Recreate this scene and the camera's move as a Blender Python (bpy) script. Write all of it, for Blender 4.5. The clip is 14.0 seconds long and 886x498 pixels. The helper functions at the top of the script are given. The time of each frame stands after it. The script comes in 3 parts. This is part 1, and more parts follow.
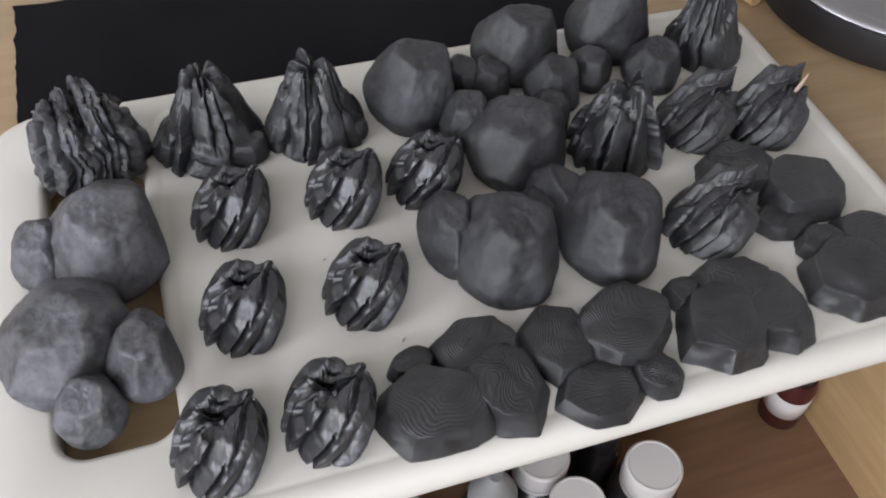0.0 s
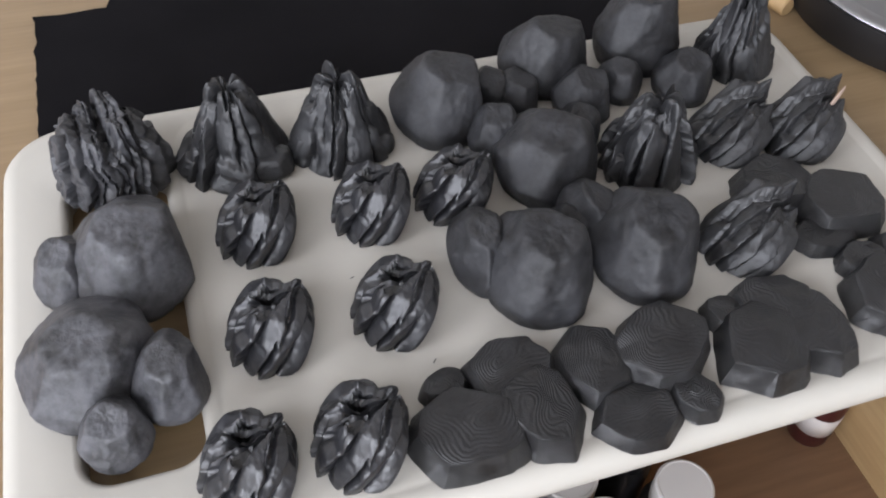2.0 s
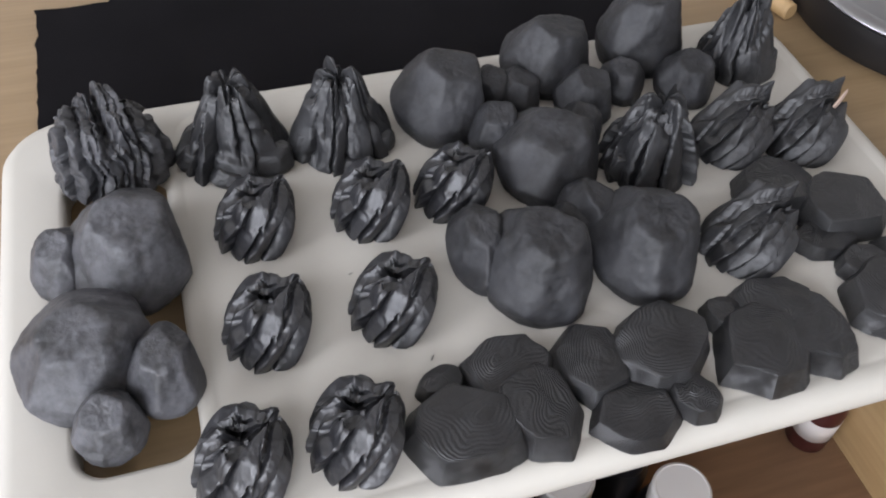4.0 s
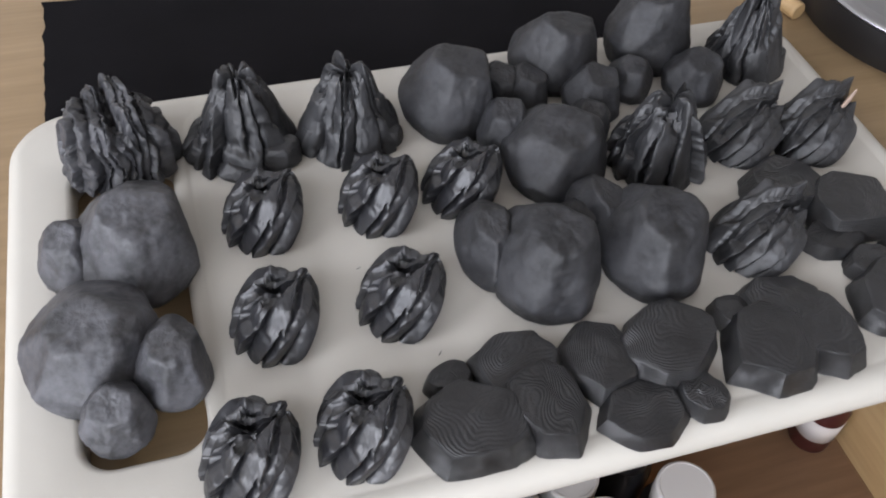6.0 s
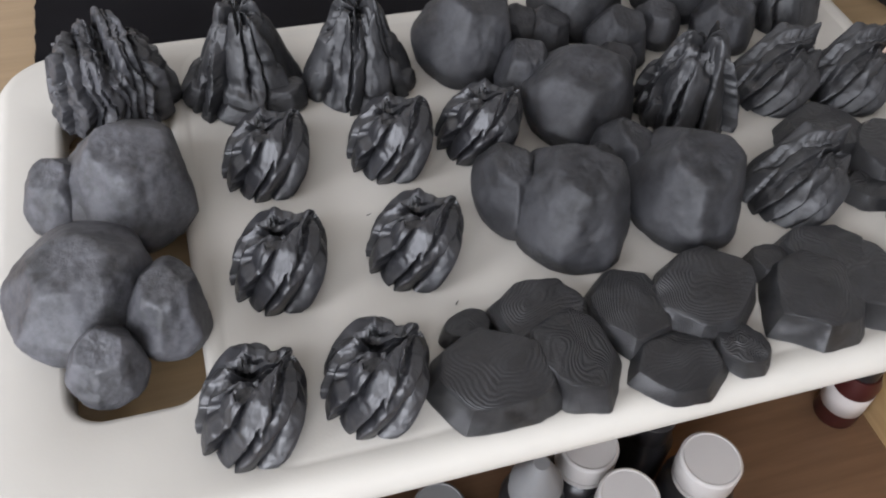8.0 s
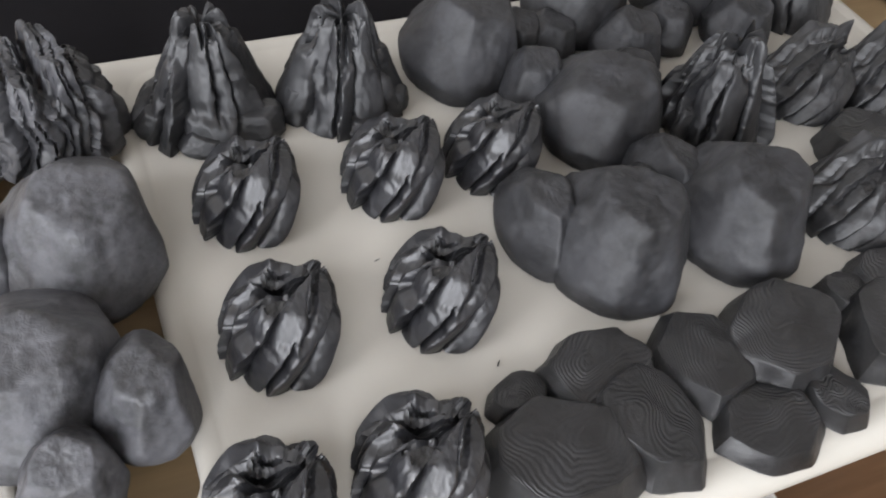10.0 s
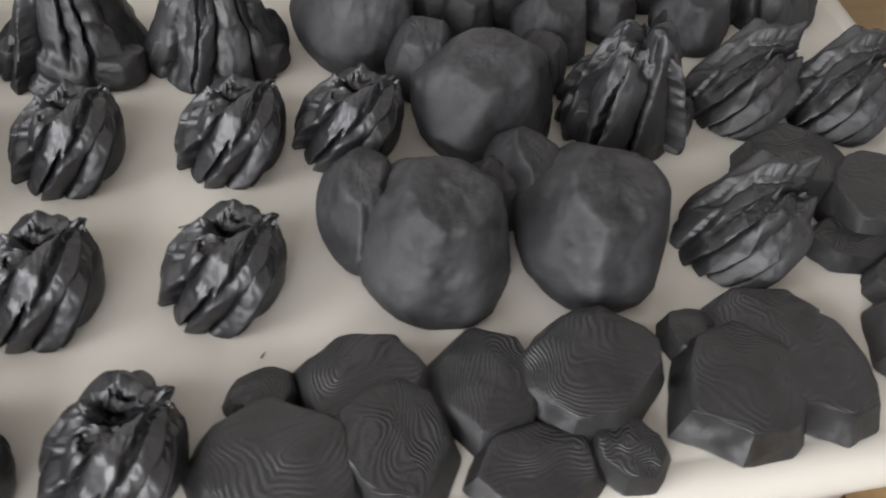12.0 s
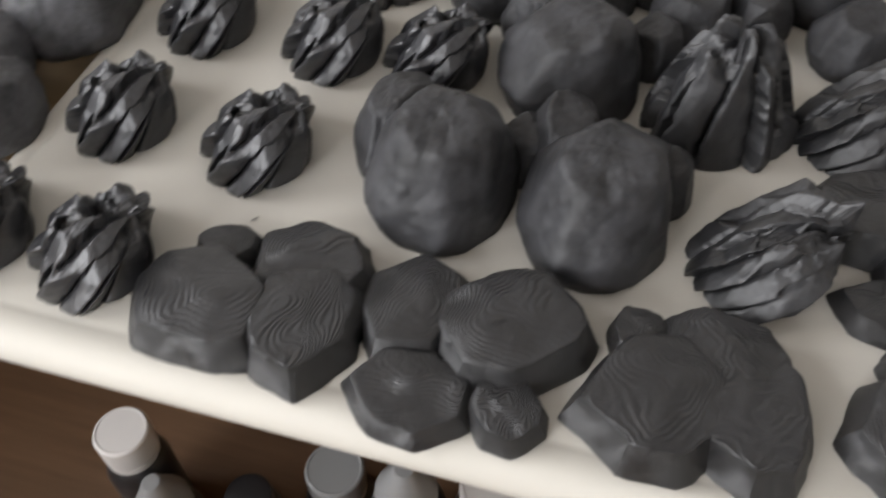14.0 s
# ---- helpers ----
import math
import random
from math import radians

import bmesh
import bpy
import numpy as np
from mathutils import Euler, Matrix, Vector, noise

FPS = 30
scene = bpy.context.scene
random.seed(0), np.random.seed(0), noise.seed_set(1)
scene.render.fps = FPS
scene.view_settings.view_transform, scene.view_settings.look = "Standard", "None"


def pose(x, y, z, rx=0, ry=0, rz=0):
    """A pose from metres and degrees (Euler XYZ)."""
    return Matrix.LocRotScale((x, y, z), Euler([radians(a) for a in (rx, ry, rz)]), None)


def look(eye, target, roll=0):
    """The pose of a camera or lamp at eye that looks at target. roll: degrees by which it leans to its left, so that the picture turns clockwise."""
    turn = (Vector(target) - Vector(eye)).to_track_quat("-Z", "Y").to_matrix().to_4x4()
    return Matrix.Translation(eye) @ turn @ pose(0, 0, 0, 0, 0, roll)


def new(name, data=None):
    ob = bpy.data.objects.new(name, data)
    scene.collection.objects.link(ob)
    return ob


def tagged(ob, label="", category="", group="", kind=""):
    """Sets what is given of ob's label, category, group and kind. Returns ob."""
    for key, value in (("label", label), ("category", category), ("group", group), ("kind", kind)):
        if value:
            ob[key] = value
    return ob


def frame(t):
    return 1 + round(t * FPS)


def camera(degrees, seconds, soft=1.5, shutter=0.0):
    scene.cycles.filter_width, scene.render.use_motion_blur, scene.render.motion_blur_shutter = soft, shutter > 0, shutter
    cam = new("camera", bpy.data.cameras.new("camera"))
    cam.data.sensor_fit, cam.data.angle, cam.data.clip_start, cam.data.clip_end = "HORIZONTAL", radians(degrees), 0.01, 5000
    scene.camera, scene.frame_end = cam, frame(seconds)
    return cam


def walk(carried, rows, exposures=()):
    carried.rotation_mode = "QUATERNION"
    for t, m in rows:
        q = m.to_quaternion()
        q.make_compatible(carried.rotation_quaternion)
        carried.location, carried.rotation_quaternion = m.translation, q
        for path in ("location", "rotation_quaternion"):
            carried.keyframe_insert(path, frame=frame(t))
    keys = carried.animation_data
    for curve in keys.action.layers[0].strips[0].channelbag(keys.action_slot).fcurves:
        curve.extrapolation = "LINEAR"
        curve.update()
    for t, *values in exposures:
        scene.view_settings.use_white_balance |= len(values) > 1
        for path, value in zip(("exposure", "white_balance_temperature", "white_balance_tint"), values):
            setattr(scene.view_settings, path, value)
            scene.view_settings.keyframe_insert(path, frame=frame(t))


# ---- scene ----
cam = camera(53.0, 14.0, soft=2.0, shutter=0.5)
PATH = [
    (0, (0.109, -0.144, 0.317), (0.57, 1.071, -1.203), 3.6),
    (0.5, (0.108, -0.139, 0.303), (0.562, 1.089, -1.209), 3.3),
    (1, (0.108, -0.131, 0.309), (0.543, 1.083, -1.22), 2.8),
    (1.5, (0.102, -0.131, 0.311), (0.537, 1.093, -1.209), 2.7),
    (2, (0.103, -0.131, 0.313), (0.548, 1.098, -1.2), 3.0),
    (2.5, (0.103, -0.135, 0.312), (0.55, 1.103, -1.194), 3.0),
    (5, (0.103, -0.128, 0.309), (0.548, 1.102, -1.205), 4.3),
    (5.5, (0.102, -0.126, 0.31), (0.536, 1.09, -1.217), 4.2),
    (6, (0.099, -0.132, 0.308), (0.548, 1.102, -1.2), 4.4),
    (6.5, (0.103, -0.133, 0.31), (0.541, 1.096, -1.206), 4.2),
    (7, (0.098, -0.137, 0.305), (0.552, 1.096, -1.202), 4.6),
    (7.5, (0.096, -0.135, 0.285), (0.537, 1.085, -1.237), 4.5),
    (8, (0.095, -0.129, 0.273), (0.541, 1.1, -1.24), 4.7),
    (10.3, (0.073, -0.069, 0.231), (0.722, 1.122, -1.239), 8.1),
    (10.5, (0.088, -0.073, 0.233), (0.697, 1.134, -1.241), 7.3),
    (11, (0.114, -0.078, 0.23), (0.674, 1.129, -1.263), 8.0),
    (11.5, (0.139, -0.078, 0.233), (0.607, 1.129, -1.292), 7.3),
    (12, (0.182, -0.081, 0.224), (0.535, 1.146, -1.316), 6.3),
    (12.5, (0.211, -0.087, 0.234), (0.353, 1.143, -1.337), 2.6),
    (13, (0.252, -0.097, 0.23), (0.189, 1.164, -1.321), -1.0),
    (13.5, (0.289, -0.083, 0.228), (0.06, 1.135, -1.342), -2.3),
    (14, (0.29, -0.1, 0.219), (-0.092, 1.102, -1.333), -1.6),
]
walk(cam, [(t, look(eye, target, roll)) for t, eye, target, roll in PATH], exposures=[(0.0, -0.03, 6300, 14), (8.2, -0.06, 6300, 14), (10.3, 0.10, 6550, 12), (14.0, 0.00, 6750, 12)])

# ---------------------------------------------------------------- world, light
world = bpy.data.worlds.new("sky_world")
scene.world = world
world.use_nodes = True
wn, wl = world.node_tree.nodes, world.node_tree.links
sky = wn.new("ShaderNodeTexSky")
sky.sky_type = "NISHITA"
sky.sun_disc = False
sky.sun_elevation, sky.sun_rotation = radians(38), radians(150)
wl.new(sky.outputs[0], wn["Background"].inputs[0])
wn["Background"].inputs[1].default_value = 0.12

sun = new("sun", bpy.data.lights.new("sun", "SUN"))
sun.data.energy, sun.data.angle, sun.data.color = 1.0, radians(10), (1.0, 0.96, 0.9)
sun.matrix_world = look((0.6, 1.5, 2.2), (0, 0, 0))

daylight = new("window_daylight", bpy.data.lights.new("window_daylight", "AREA"))
daylight.data.shape, daylight.data.size, daylight.data.size_y = "RECTANGLE", 1.40, 1.50
daylight.data.energy, daylight.data.color = 80.0, (0.93, 0.96, 1.0)
# Unseen side lamp, added to even out the board and brighten the left boulders.
side_fill = new("side_fill_lamp", bpy.data.lights.new("side_fill_lamp", "AREA"))
side_fill.data.shape, side_fill.data.size, side_fill.data.size_y = "RECTANGLE", 1.30, 1.00
side_fill.data.energy, side_fill.data.color = 44.0, (0.93, 0.96, 1.0)
side_fill.matrix_world = look((-1.84, -0.30, 1.02), (0.15, 0.1, 0.0))
daylight.matrix_world = look((-1.00, -1.95, 0.72), (0.15, 0.15, 0.0))


# ---------------------------------------------------------------- materials
def material(name, base, rough=0.5, spec=0.5, metal=0.0):
    m = bpy.data.materials.new(name)
    m.use_nodes = True
    n, l = m.node_tree.nodes, m.node_tree.links
    b = n["Principled BSDF"]
    b.inputs["Base Color"].default_value = (*base, 1)
    b.inputs["Roughness"].default_value = rough
    b.inputs["Specular IOR Level"].default_value = spec
    b.inputs["Metallic"].default_value = metal
    return m, n, l, b


def noise_node(n, l, coord, scale, detail=4.0, rough=0.55, stretch=None):
    t = n.new("ShaderNodeTexNoise")
    t.inputs["Scale"].default_value = scale
    t.inputs["Detail"].default_value = detail
    t.inputs["Roughness"].default_value = rough
    if stretch:
        mp = n.new("ShaderNodeMapping")
        mp.inputs["Scale"].default_value = stretch
        l.new(coord, mp.inputs["Vector"])
        l.new(mp.outputs[0], t.inputs["Vector"])
    else:
        l.new(coord, t.inputs["Vector"])
    return t


def ramp(n, l, fac, stops):
    r = n.new("ShaderNodeValToRGB")
    while len(r.color_ramp.elements) < len(stops):
        r.color_ramp.elements.new(0.5)
    for e, (p, c) in zip(r.color_ramp.elements, stops):
        e.position, e.color = p, (*c, 1)
    l.new(fac, r.inputs[0])
    return r


def bump(n, l, b, height, strength, distance, after=None):
    k = n.new("ShaderNodeBump")
    k.inputs["Strength"].default_value = strength
    k.inputs["Distance"].default_value = distance
    l.new(height, k.inputs["Height"])
    if after:
        l.new(after.outputs[0], k.inputs["Normal"])
    l.new(k.outputs[0], b.inputs["Normal"])
    return k


def primed_resin(name, low, high, rough, layers, strength=0.25, shine=0.65, dents=0.5):
    """Grey-black primed print: dusty mottling, fine grain and the print's own layer steps."""
    m, n, l, b = material(name, low, rough, shine)
    co = n.new("ShaderNodeTexCoord").outputs["Object"]
    big = noise_node(n, l, co, 70, 5, 0.6)
    mid = noise_node(n, l, co, 420, 4, 0.6)
    mix = n.new("ShaderNodeMath")
    mix.operation = "MULTIPLY_ADD"
    l.new(mid.outputs[0], mix.inputs[0])
    mix.inputs[1].default_value = 0.35
    l.new(big.outputs[0], mix.inputs[2])
    r = ramp(n, l, mix.outputs[0], [(0.52, low), (0.80, high)])
    l.new(r.outputs[0], b.inputs["Base Color"])
    rr = n.new("ShaderNodeMapRange")
    l.new(big.outputs[0], rr.inputs[0])
    rr.inputs[1].default_value, rr.inputs[2].default_value = 0.3, 0.7
    rr.inputs[3].default_value, rr.inputs[4].default_value = rough - 0.05, rough + 0.08
    l.new(rr.outputs[0], b.inputs["Roughness"])
    soft = bump(n, l, b, noise_node(n, l, co, 130, 5, 0.6).outputs[0], dents, 0.0016)
    fine = bump(n, l, b, noise_node(n, l, co, 1500, 2, 0.5).outputs[0], 0.25, 0.0002, soft)
    if layers:
        w = n.new("ShaderNodeTexWave")
        w.wave_type, w.bands_direction = "BANDS", "Z"
        w.inputs["Scale"].default_value = layers
        w.inputs["Distortion"].default_value = 1.5
        w.inputs["Detail"].default_value = 1.0
        w.inputs["Detail Scale"].default_value = 0.3
        l.new(co, w.inputs["Vector"])
        fade = n.new("ShaderNodeMapRange")
        l.new(noise_node(n, l, co, 55, 3).outputs[0], fade.inputs[0])
        fade.inputs[1].default_value, fade.inputs[2].default_value = 0.34, 0.62
        fade.inputs[3].default_value, fade.inputs[4].default_value = strength * 0.15, strength
        k = bump(n, l, b, w.outputs["Fac"], strength, 0.0003, fine)
        l.new(fade.outputs[0], k.inputs["Strength"])
    return m


RESIN_SLAB = primed_resin("primed_resin_slab", (0.006, 0.006, 0.0066), (0.015, 0.015, 0.0165), 0.40, 1450, 0.80, shine=0.70)
RESIN_BOULDER = primed_resin("primed_resin_boulder", (0.010, 0.010, 0.0109), (0.034, 0.034, 0.0374), 0.54, 1900, shine=0.5, dents=0.3)
# Dusty boulder resin, lightened further: the stronger left-side light is in its colour.
RESIN_DUSTY_LIT = primed_resin("dusty_lit_primed_resin", (0.020, 0.020, 0.0218), (0.085, 0.085, 0.094), 0.52, 1900)
RESIN_SHARD = primed_resin("primed_resin_shard", (0.012, 0.012, 0.0136), (0.022, 0.022, 0.0252), 0.39, 0, shine=0.75, dents=0.12)
# Lighter version of the spire resin; left-side light on the stump is coloured in.
RESIN_STUMP_LIT = primed_resin("pale_lit_primed_resin", (0.016, 0.016, 0.0176), (0.060, 0.060, 0.066), 0.50, 0, dents=0.22)
RESIN_SPIRE = primed_resin("primed_resin_spire", (0.008, 0.008, 0.0087), (0.026, 0.026, 0.0283), 0.47, 0, dents=0.20)


def plastic(name, base, rough, grain=900, spec=0.5):
    m, n, l, b = material(name, base, rough, spec)
    co = n.new("ShaderNodeTexCoord").outputs["Object"]
    big = noise_node(n, l, co, 9, 5, 0.6)
    dark = tuple(c * 0.94 for c in base)
    l.new(ramp(n, l, big.outputs[0], [(0.35, dark), (0.65, base)]).outputs[0], b.inputs["Base Color"])
    bump(n, l, b, noise_node(n, l, co, grain, 3).outputs[0], 0.12, 0.0003)
    return m


BOARD = plastic("white_board_plastic", (0.53, 0.506, 0.455), 0.62, spec=0.25)
CAP = plastic("white_cap_plastic", (0.60, 0.575, 0.55), 0.4)


def wood(name, dark, light, rough, along=(3.0, 40.0, 40.0)):
    m, n, l, b = material(name, light, rough)
    co = n.new("ShaderNodeTexCoord").outputs["Object"]
    grain = noise_node(n, l, co, 3.0, 8, 0.65, along)
    cloud = noise_node(n, l, co, 5.0, 3)
    mx = n.new("ShaderNodeMath")
    mx.operation = "MULTIPLY_ADD"
    l.new(cloud.outputs[0], mx.inputs[0])
    mx.inputs[1].default_value = 0.3
    l.new(grain.outputs[0], mx.inputs[2])
    l.new(ramp(n, l, mx.outputs[0], [(0.42, dark), (0.9, light)]).outputs[0], b.inputs["Base Color"])
    bump(n, l, b, grain.outputs[0], 0.15, 0.0006)
    return m


DESK = wood("oak_desk_wood", (0.21, 0.142, 0.073), (0.30, 0.208, 0.116), 0.42)
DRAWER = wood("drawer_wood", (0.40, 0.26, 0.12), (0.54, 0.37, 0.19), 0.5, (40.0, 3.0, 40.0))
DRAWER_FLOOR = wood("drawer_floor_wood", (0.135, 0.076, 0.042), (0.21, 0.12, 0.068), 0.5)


def cloth_material(name, base):
    m, n, l, b = material(name, base, 0.95, 0.06)
    co = n.new("ShaderNodeTexCoord").outputs["Object"]
    big = noise_node(n, l, co, 14, 4)
    l.new(ramp(n, l, big.outputs[0], [(0.3, base), (0.8, tuple(c * 1.6 for c in base))]).outputs[0], b.inputs["Base Color"])
    bump(n, l, b, noise_node(n, l, co, 1400, 2).outputs[0], 0.3, 0.0004)
    return m


CLOTH = cloth_material("black_cloth", (0.0065, 0.006, 0.0068))
DARK = plastic("dark_bottle_plastic", (0.020, 0.019, 0.020), 0.3)
POT = plastic("black_pot_enamel", (0.012, 0.011, 0.011), 0.38, spec=0.4)
CLEAR_GREY = plastic("grey_dropper_plastic", (0.22, 0.22, 0.22), 0.35)
RED = plastic("red_paint_plastic", (0.055, 0.012, 0.011), 0.35)
LABEL = plastic("pale_label_paper", (0.62, 0.58, 0.55), 0.6)
TAN_TIP = plastic("bare_tan_resin", (0.34, 0.25, 0.20), 0.5)
STEEL, *_ = material("brushed_steel", (0.36, 0.36, 0.37), 0.34, 0.5, 1.0)
WALL = plastic("wall_paint", (0.66, 0.65, 0.63), 0.8, 200)
CEILING_PAINT = plastic("ceiling_paint", (0.57, 0.56, 0.55), 0.85, 200)
FLOORBOARD = wood("room_floor_wood", (0.20, 0.13, 0.07), (0.32, 0.22, 0.13), 0.5)


# ---------------------------------------------------------------- mesh helpers
def finish(bm, name, mat, smooth=True, sharp=None):
    bmesh.ops.recalc_face_normals(bm, faces=bm.faces)
    for f in bm.faces:
        f.smooth = smooth
    if sharp is not None:
        for e in bm.edges:
            if len(e.link_faces) == 2 and e.calc_face_angle(0) > radians(sharp):
                e.smooth = False
    me = bpy.data.meshes.new(name)
    bm.to_mesh(me)
    bm.free()
    me.materials.append(mat)
    return me


def part(name, bm, mat, parent, label="", smooth=True, sharp=None):
    ob = new(name, finish(bm, name, mat, smooth, sharp))
    if parent:
        ob.parent = parent
    return tagged(ob, label)


def box_bm(x0, x1, y0, y1, z0, z1, bevel=0.0):
    bm = bmesh.new()
    bmesh.ops.create_cube(bm, size=1.0)
    for v in bm.verts:
        v.co = Vector(((x0 + x1) / 2 + v.co.x * (x1 - x0), (y0 + y1) / 2 + v.co.y * (y1 - y0), (z0 + z1) / 2 + v.co.z * (z1 - z0)))
    if bevel:
        bmesh.ops.bevel(bm, geom=bm.edges[:], offset=bevel, segments=3, affect="EDGES", profile=0.5)
    return bm


def lathe_bm(profile, segments=40):
    """Turns (radius, z) pairs about z."""
    bm = bmesh.new()
    rings = []
    for r, z in profile:
        if r < 1e-6:
            rings.append([bm.verts.new((0, 0, z))])
        else:
            rings.append([bm.verts.new((r * math.cos(2 * math.pi * i / segments), r * math.sin(2 * math.pi * i / segments), z)) for i in range(segments)])
    for a, b in zip(rings, rings[1:]):
        for i in range(segments):
            j = (i + 1) % segments
            if len(a) == 1 and len(b) == 1:
                continue
            if len(a) == 1:
                bm.faces.new((a[0], b[i], b[j]))
            elif len(b) == 1:
                bm.faces.new((a[i], a[j], b[0]))
            else:
                bm.faces.new((a[i], a[j], b[j], b[i]))
    return bm


def rounded_rect(x0, x1, y0, y1, r, steps=10):
    out = []
    for cx, cy, a0 in ((x1 - r, y0 + r, -90), (x1 - r, y1 - r, 0), (x0 + r, y1 - r, 90), (x0 + r, y0 + r, 180)):
        for k in range(steps + 1):
            a = radians(a0 + 90 * k / steps)
            out.append((cx + r * math.cos(a), cy + r * math.sin(a)))
    return out


def ring(bm, pts, z):
    return [bm.verts.new((x, y, z)) for x, y in pts]


def bridge(bm, a, b):
    n = len(a)
    for i in range(n):
        bm.faces.new((a[i], a[(i + 1) % n], b[(i + 1) % n], b[i]))


def fill(bm, *loops):
    edges = []
    for lp in loops:
        for i in range(len(lp)):
            e = bm.edges.get((lp[i], lp[(i + 1) % len(lp)])) or bm.edges.new((lp[i], lp[(i + 1) % len(lp)]))
            edges.append(e)
    bmesh.ops.triangle_fill(bm, use_beauty=True, use_dissolve=False, edges=edges)


# ---------------------------------------------------------------- the room
def wall_with_window(name, x0, x1, y0, y1, z0, z1, wx0, wx1, wz0, wz1, side=False):
    bm = bmesh.new()
    for a in ((x0, wx0, z0, z1), (wx1, x1, z0, z1), (wx0, wx1, z0, wz0), (wx0, wx1, wz1, z1)):
        b = box_bm(y0, y1, a[0], a[1], a[2], a[3]) if side else box_bm(a[0], a[1], y0, y1, a[2], a[3])
        me = bpy.data.meshes.new("tmp")
        b.to_mesh(me)
        b.free()
        bm.from_mesh(me)
        bpy.data.meshes.remove(me)
    return tagged(part(name, bm, WALL, None, smooth=False), "plain off-white painted wall with an unseen window opening", "wall", kind="structure")


ROOM = (-1.90, 2.0, -2.15, 1.2, -0.76, 1.75)
X0, X1, Y0, Y1, Z0, Z1 = ROOM
tagged(part("floor", box_bm(X0, X1, Y0, Y1, Z0 - 0.1, Z0), FLOORBOARD, None, smooth=False), "brown wooden room floor under the desk", "floor", kind="structure")
tagged(part("ceiling", box_bm(X0, X1, Y0, Y1, Z1, Z1 + 0.1), CEILING_PAINT, None, smooth=False), "plain grey painted ceiling over the room", "ceiling", kind="structure")
tagged(part("wall_north", box_bm(X0, X1, Y1, Y1 + 0.12, Z0, Z1), WALL, None, smooth=False), "plain off-white painted wall behind the desk", "wall", kind="structure")
tagged(part("wall_east", box_bm(X1, X1 + 0.12, Y0, Y1, Z0, Z1), WALL, None, smooth=False), "plain off-white painted side wall", "wall", kind="structure")
# The opening in this wall is made up to carry the added side lamp.
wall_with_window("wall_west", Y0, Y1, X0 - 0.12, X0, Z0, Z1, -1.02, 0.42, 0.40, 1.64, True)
wall_with_window("wall_south", X0, X1, Y0 - 0.12, Y0, Z0, Z1, -1.78, -0.22, -0.10, 1.55)

# ---------------------------------------------------------------- desk and drawer
DESK_Z = -0.014
desk = tagged(new("desk"), "tan oak desk with an open drawer under the board", "desk")
part("desktop", box_bm(-0.75, 1.15, 0.045, 0.95, DESK_Z - 0.024, DESK_Z, 0.002), DESK, desk, sharp=35)
for x in (-0.73, 1.09):
    part("side_panel", box_bm(x, x + 0.04, 0.06, 0.93, Z0, DESK_Z - 0.0242, 0.002), DESK, desk, sharp=35)
part("back_panel", box_bm(-0.689, 1.089, 0.90, 0.92, Z0 + 0.1, DESK_Z - 0.0242), DESK, desk, smooth=False)

DFLOOR = -0.235
drawer = tagged(new("drawer"), "open tan wooden drawer with a brown bottom, holding paint bottles", "drawer")
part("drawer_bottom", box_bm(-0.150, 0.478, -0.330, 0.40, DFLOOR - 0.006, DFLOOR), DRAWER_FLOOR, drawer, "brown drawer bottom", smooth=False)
for x0, x1 in ((-0.164, -0.150), (0.478, 0.492)):
    part("drawer_side", box_bm(x0, x1, -0.330, 0.40, DFLOOR - 0.012, -0.044, 0.0012), DRAWER, drawer, sharp=35)
part("drawer_front", box_bm(-0.175, 0.503, -0.350, -0.3305, DFLOOR - 0.02, -0.040, 0.002), DRAWER, drawer, sharp=35)
part("drawer_back", box_bm(-0.1495, 0.4775, 0.386, 0.398, DFLOOR + 0.0003, -0.044, 0.001), DRAWER, drawer, sharp=35)


# ---------------------------------------------------------------- the white board
def cutting_board():
    bw, bd, th = 0.443, 0.260, 0.0139
    bm = bmesh.new()
    rows = [(0.0, -th + 0.003), (-0.0, -0.0075), (0.0012, -0.0040), (0.0035, -0.0014), (0.0065, -0.0002), (0.0085, 0.0)]
    loops = []
    bottom = ring(bm, rounded_rect(0.003, bw - 0.003, 0.003, bd - 0.003, 0.03), -th)
    loops.append(bottom)
    for off, z in rows:
        loops.append(ring(bm, rounded_rect(off, bw - off, off, bd - off, max(0.033 - off, 0.01)), z))
    for a, b in zip(loops, loops[1:]):
        bridge(bm, a, b)
    outer = loops[-1]
    # shallow groove round the working face
    gx0, gx1, gy0, gy1 = 0.0835, bw - 0.0115, 0.0115, bd - 0.0115
    g = []
    for off, z in ((0.0, 0.0), (0.0008, -0.00022), (0.0018, -0.00032), (0.0028, -0.00024), (0.0036, -0.0001)):
        g.append(ring(bm, rounded_rect(gx0 + off, gx1 - off, gy0 + off, gy1 - off, 0.020 - off), z))
    for a, b in zip(g, g[1:]):
        bridge(bm, a, b)
    # handle slot
    s = []
    for off, z in ((-0.0035, 0.0), (-0.0016, -0.0006), (-0.0004, -0.002), (0.0, -0.0045), (0.0, -th + 0.002), (-0.001, -th)):
        s.append(ring(bm, rounded_rect(0.0305 + off, 0.0765 - off, 0.0475 + off, 0.2125 - off, 0.012 - off), z))
    for a, b in zip(s, s[1:]):
        bridge(bm, a, b)
    fill(bm, outer, g[0], s[0])
    bm.faces.new(g[-1])
    fill(bm, bottom, s[-1])
    ob = part("cutting_board", bm, BOARD, None, sharp=50)
    return tagged(ob, "white plastic cutting board with a handle slot, lying on the desk", "cutting board")


cutting_board()


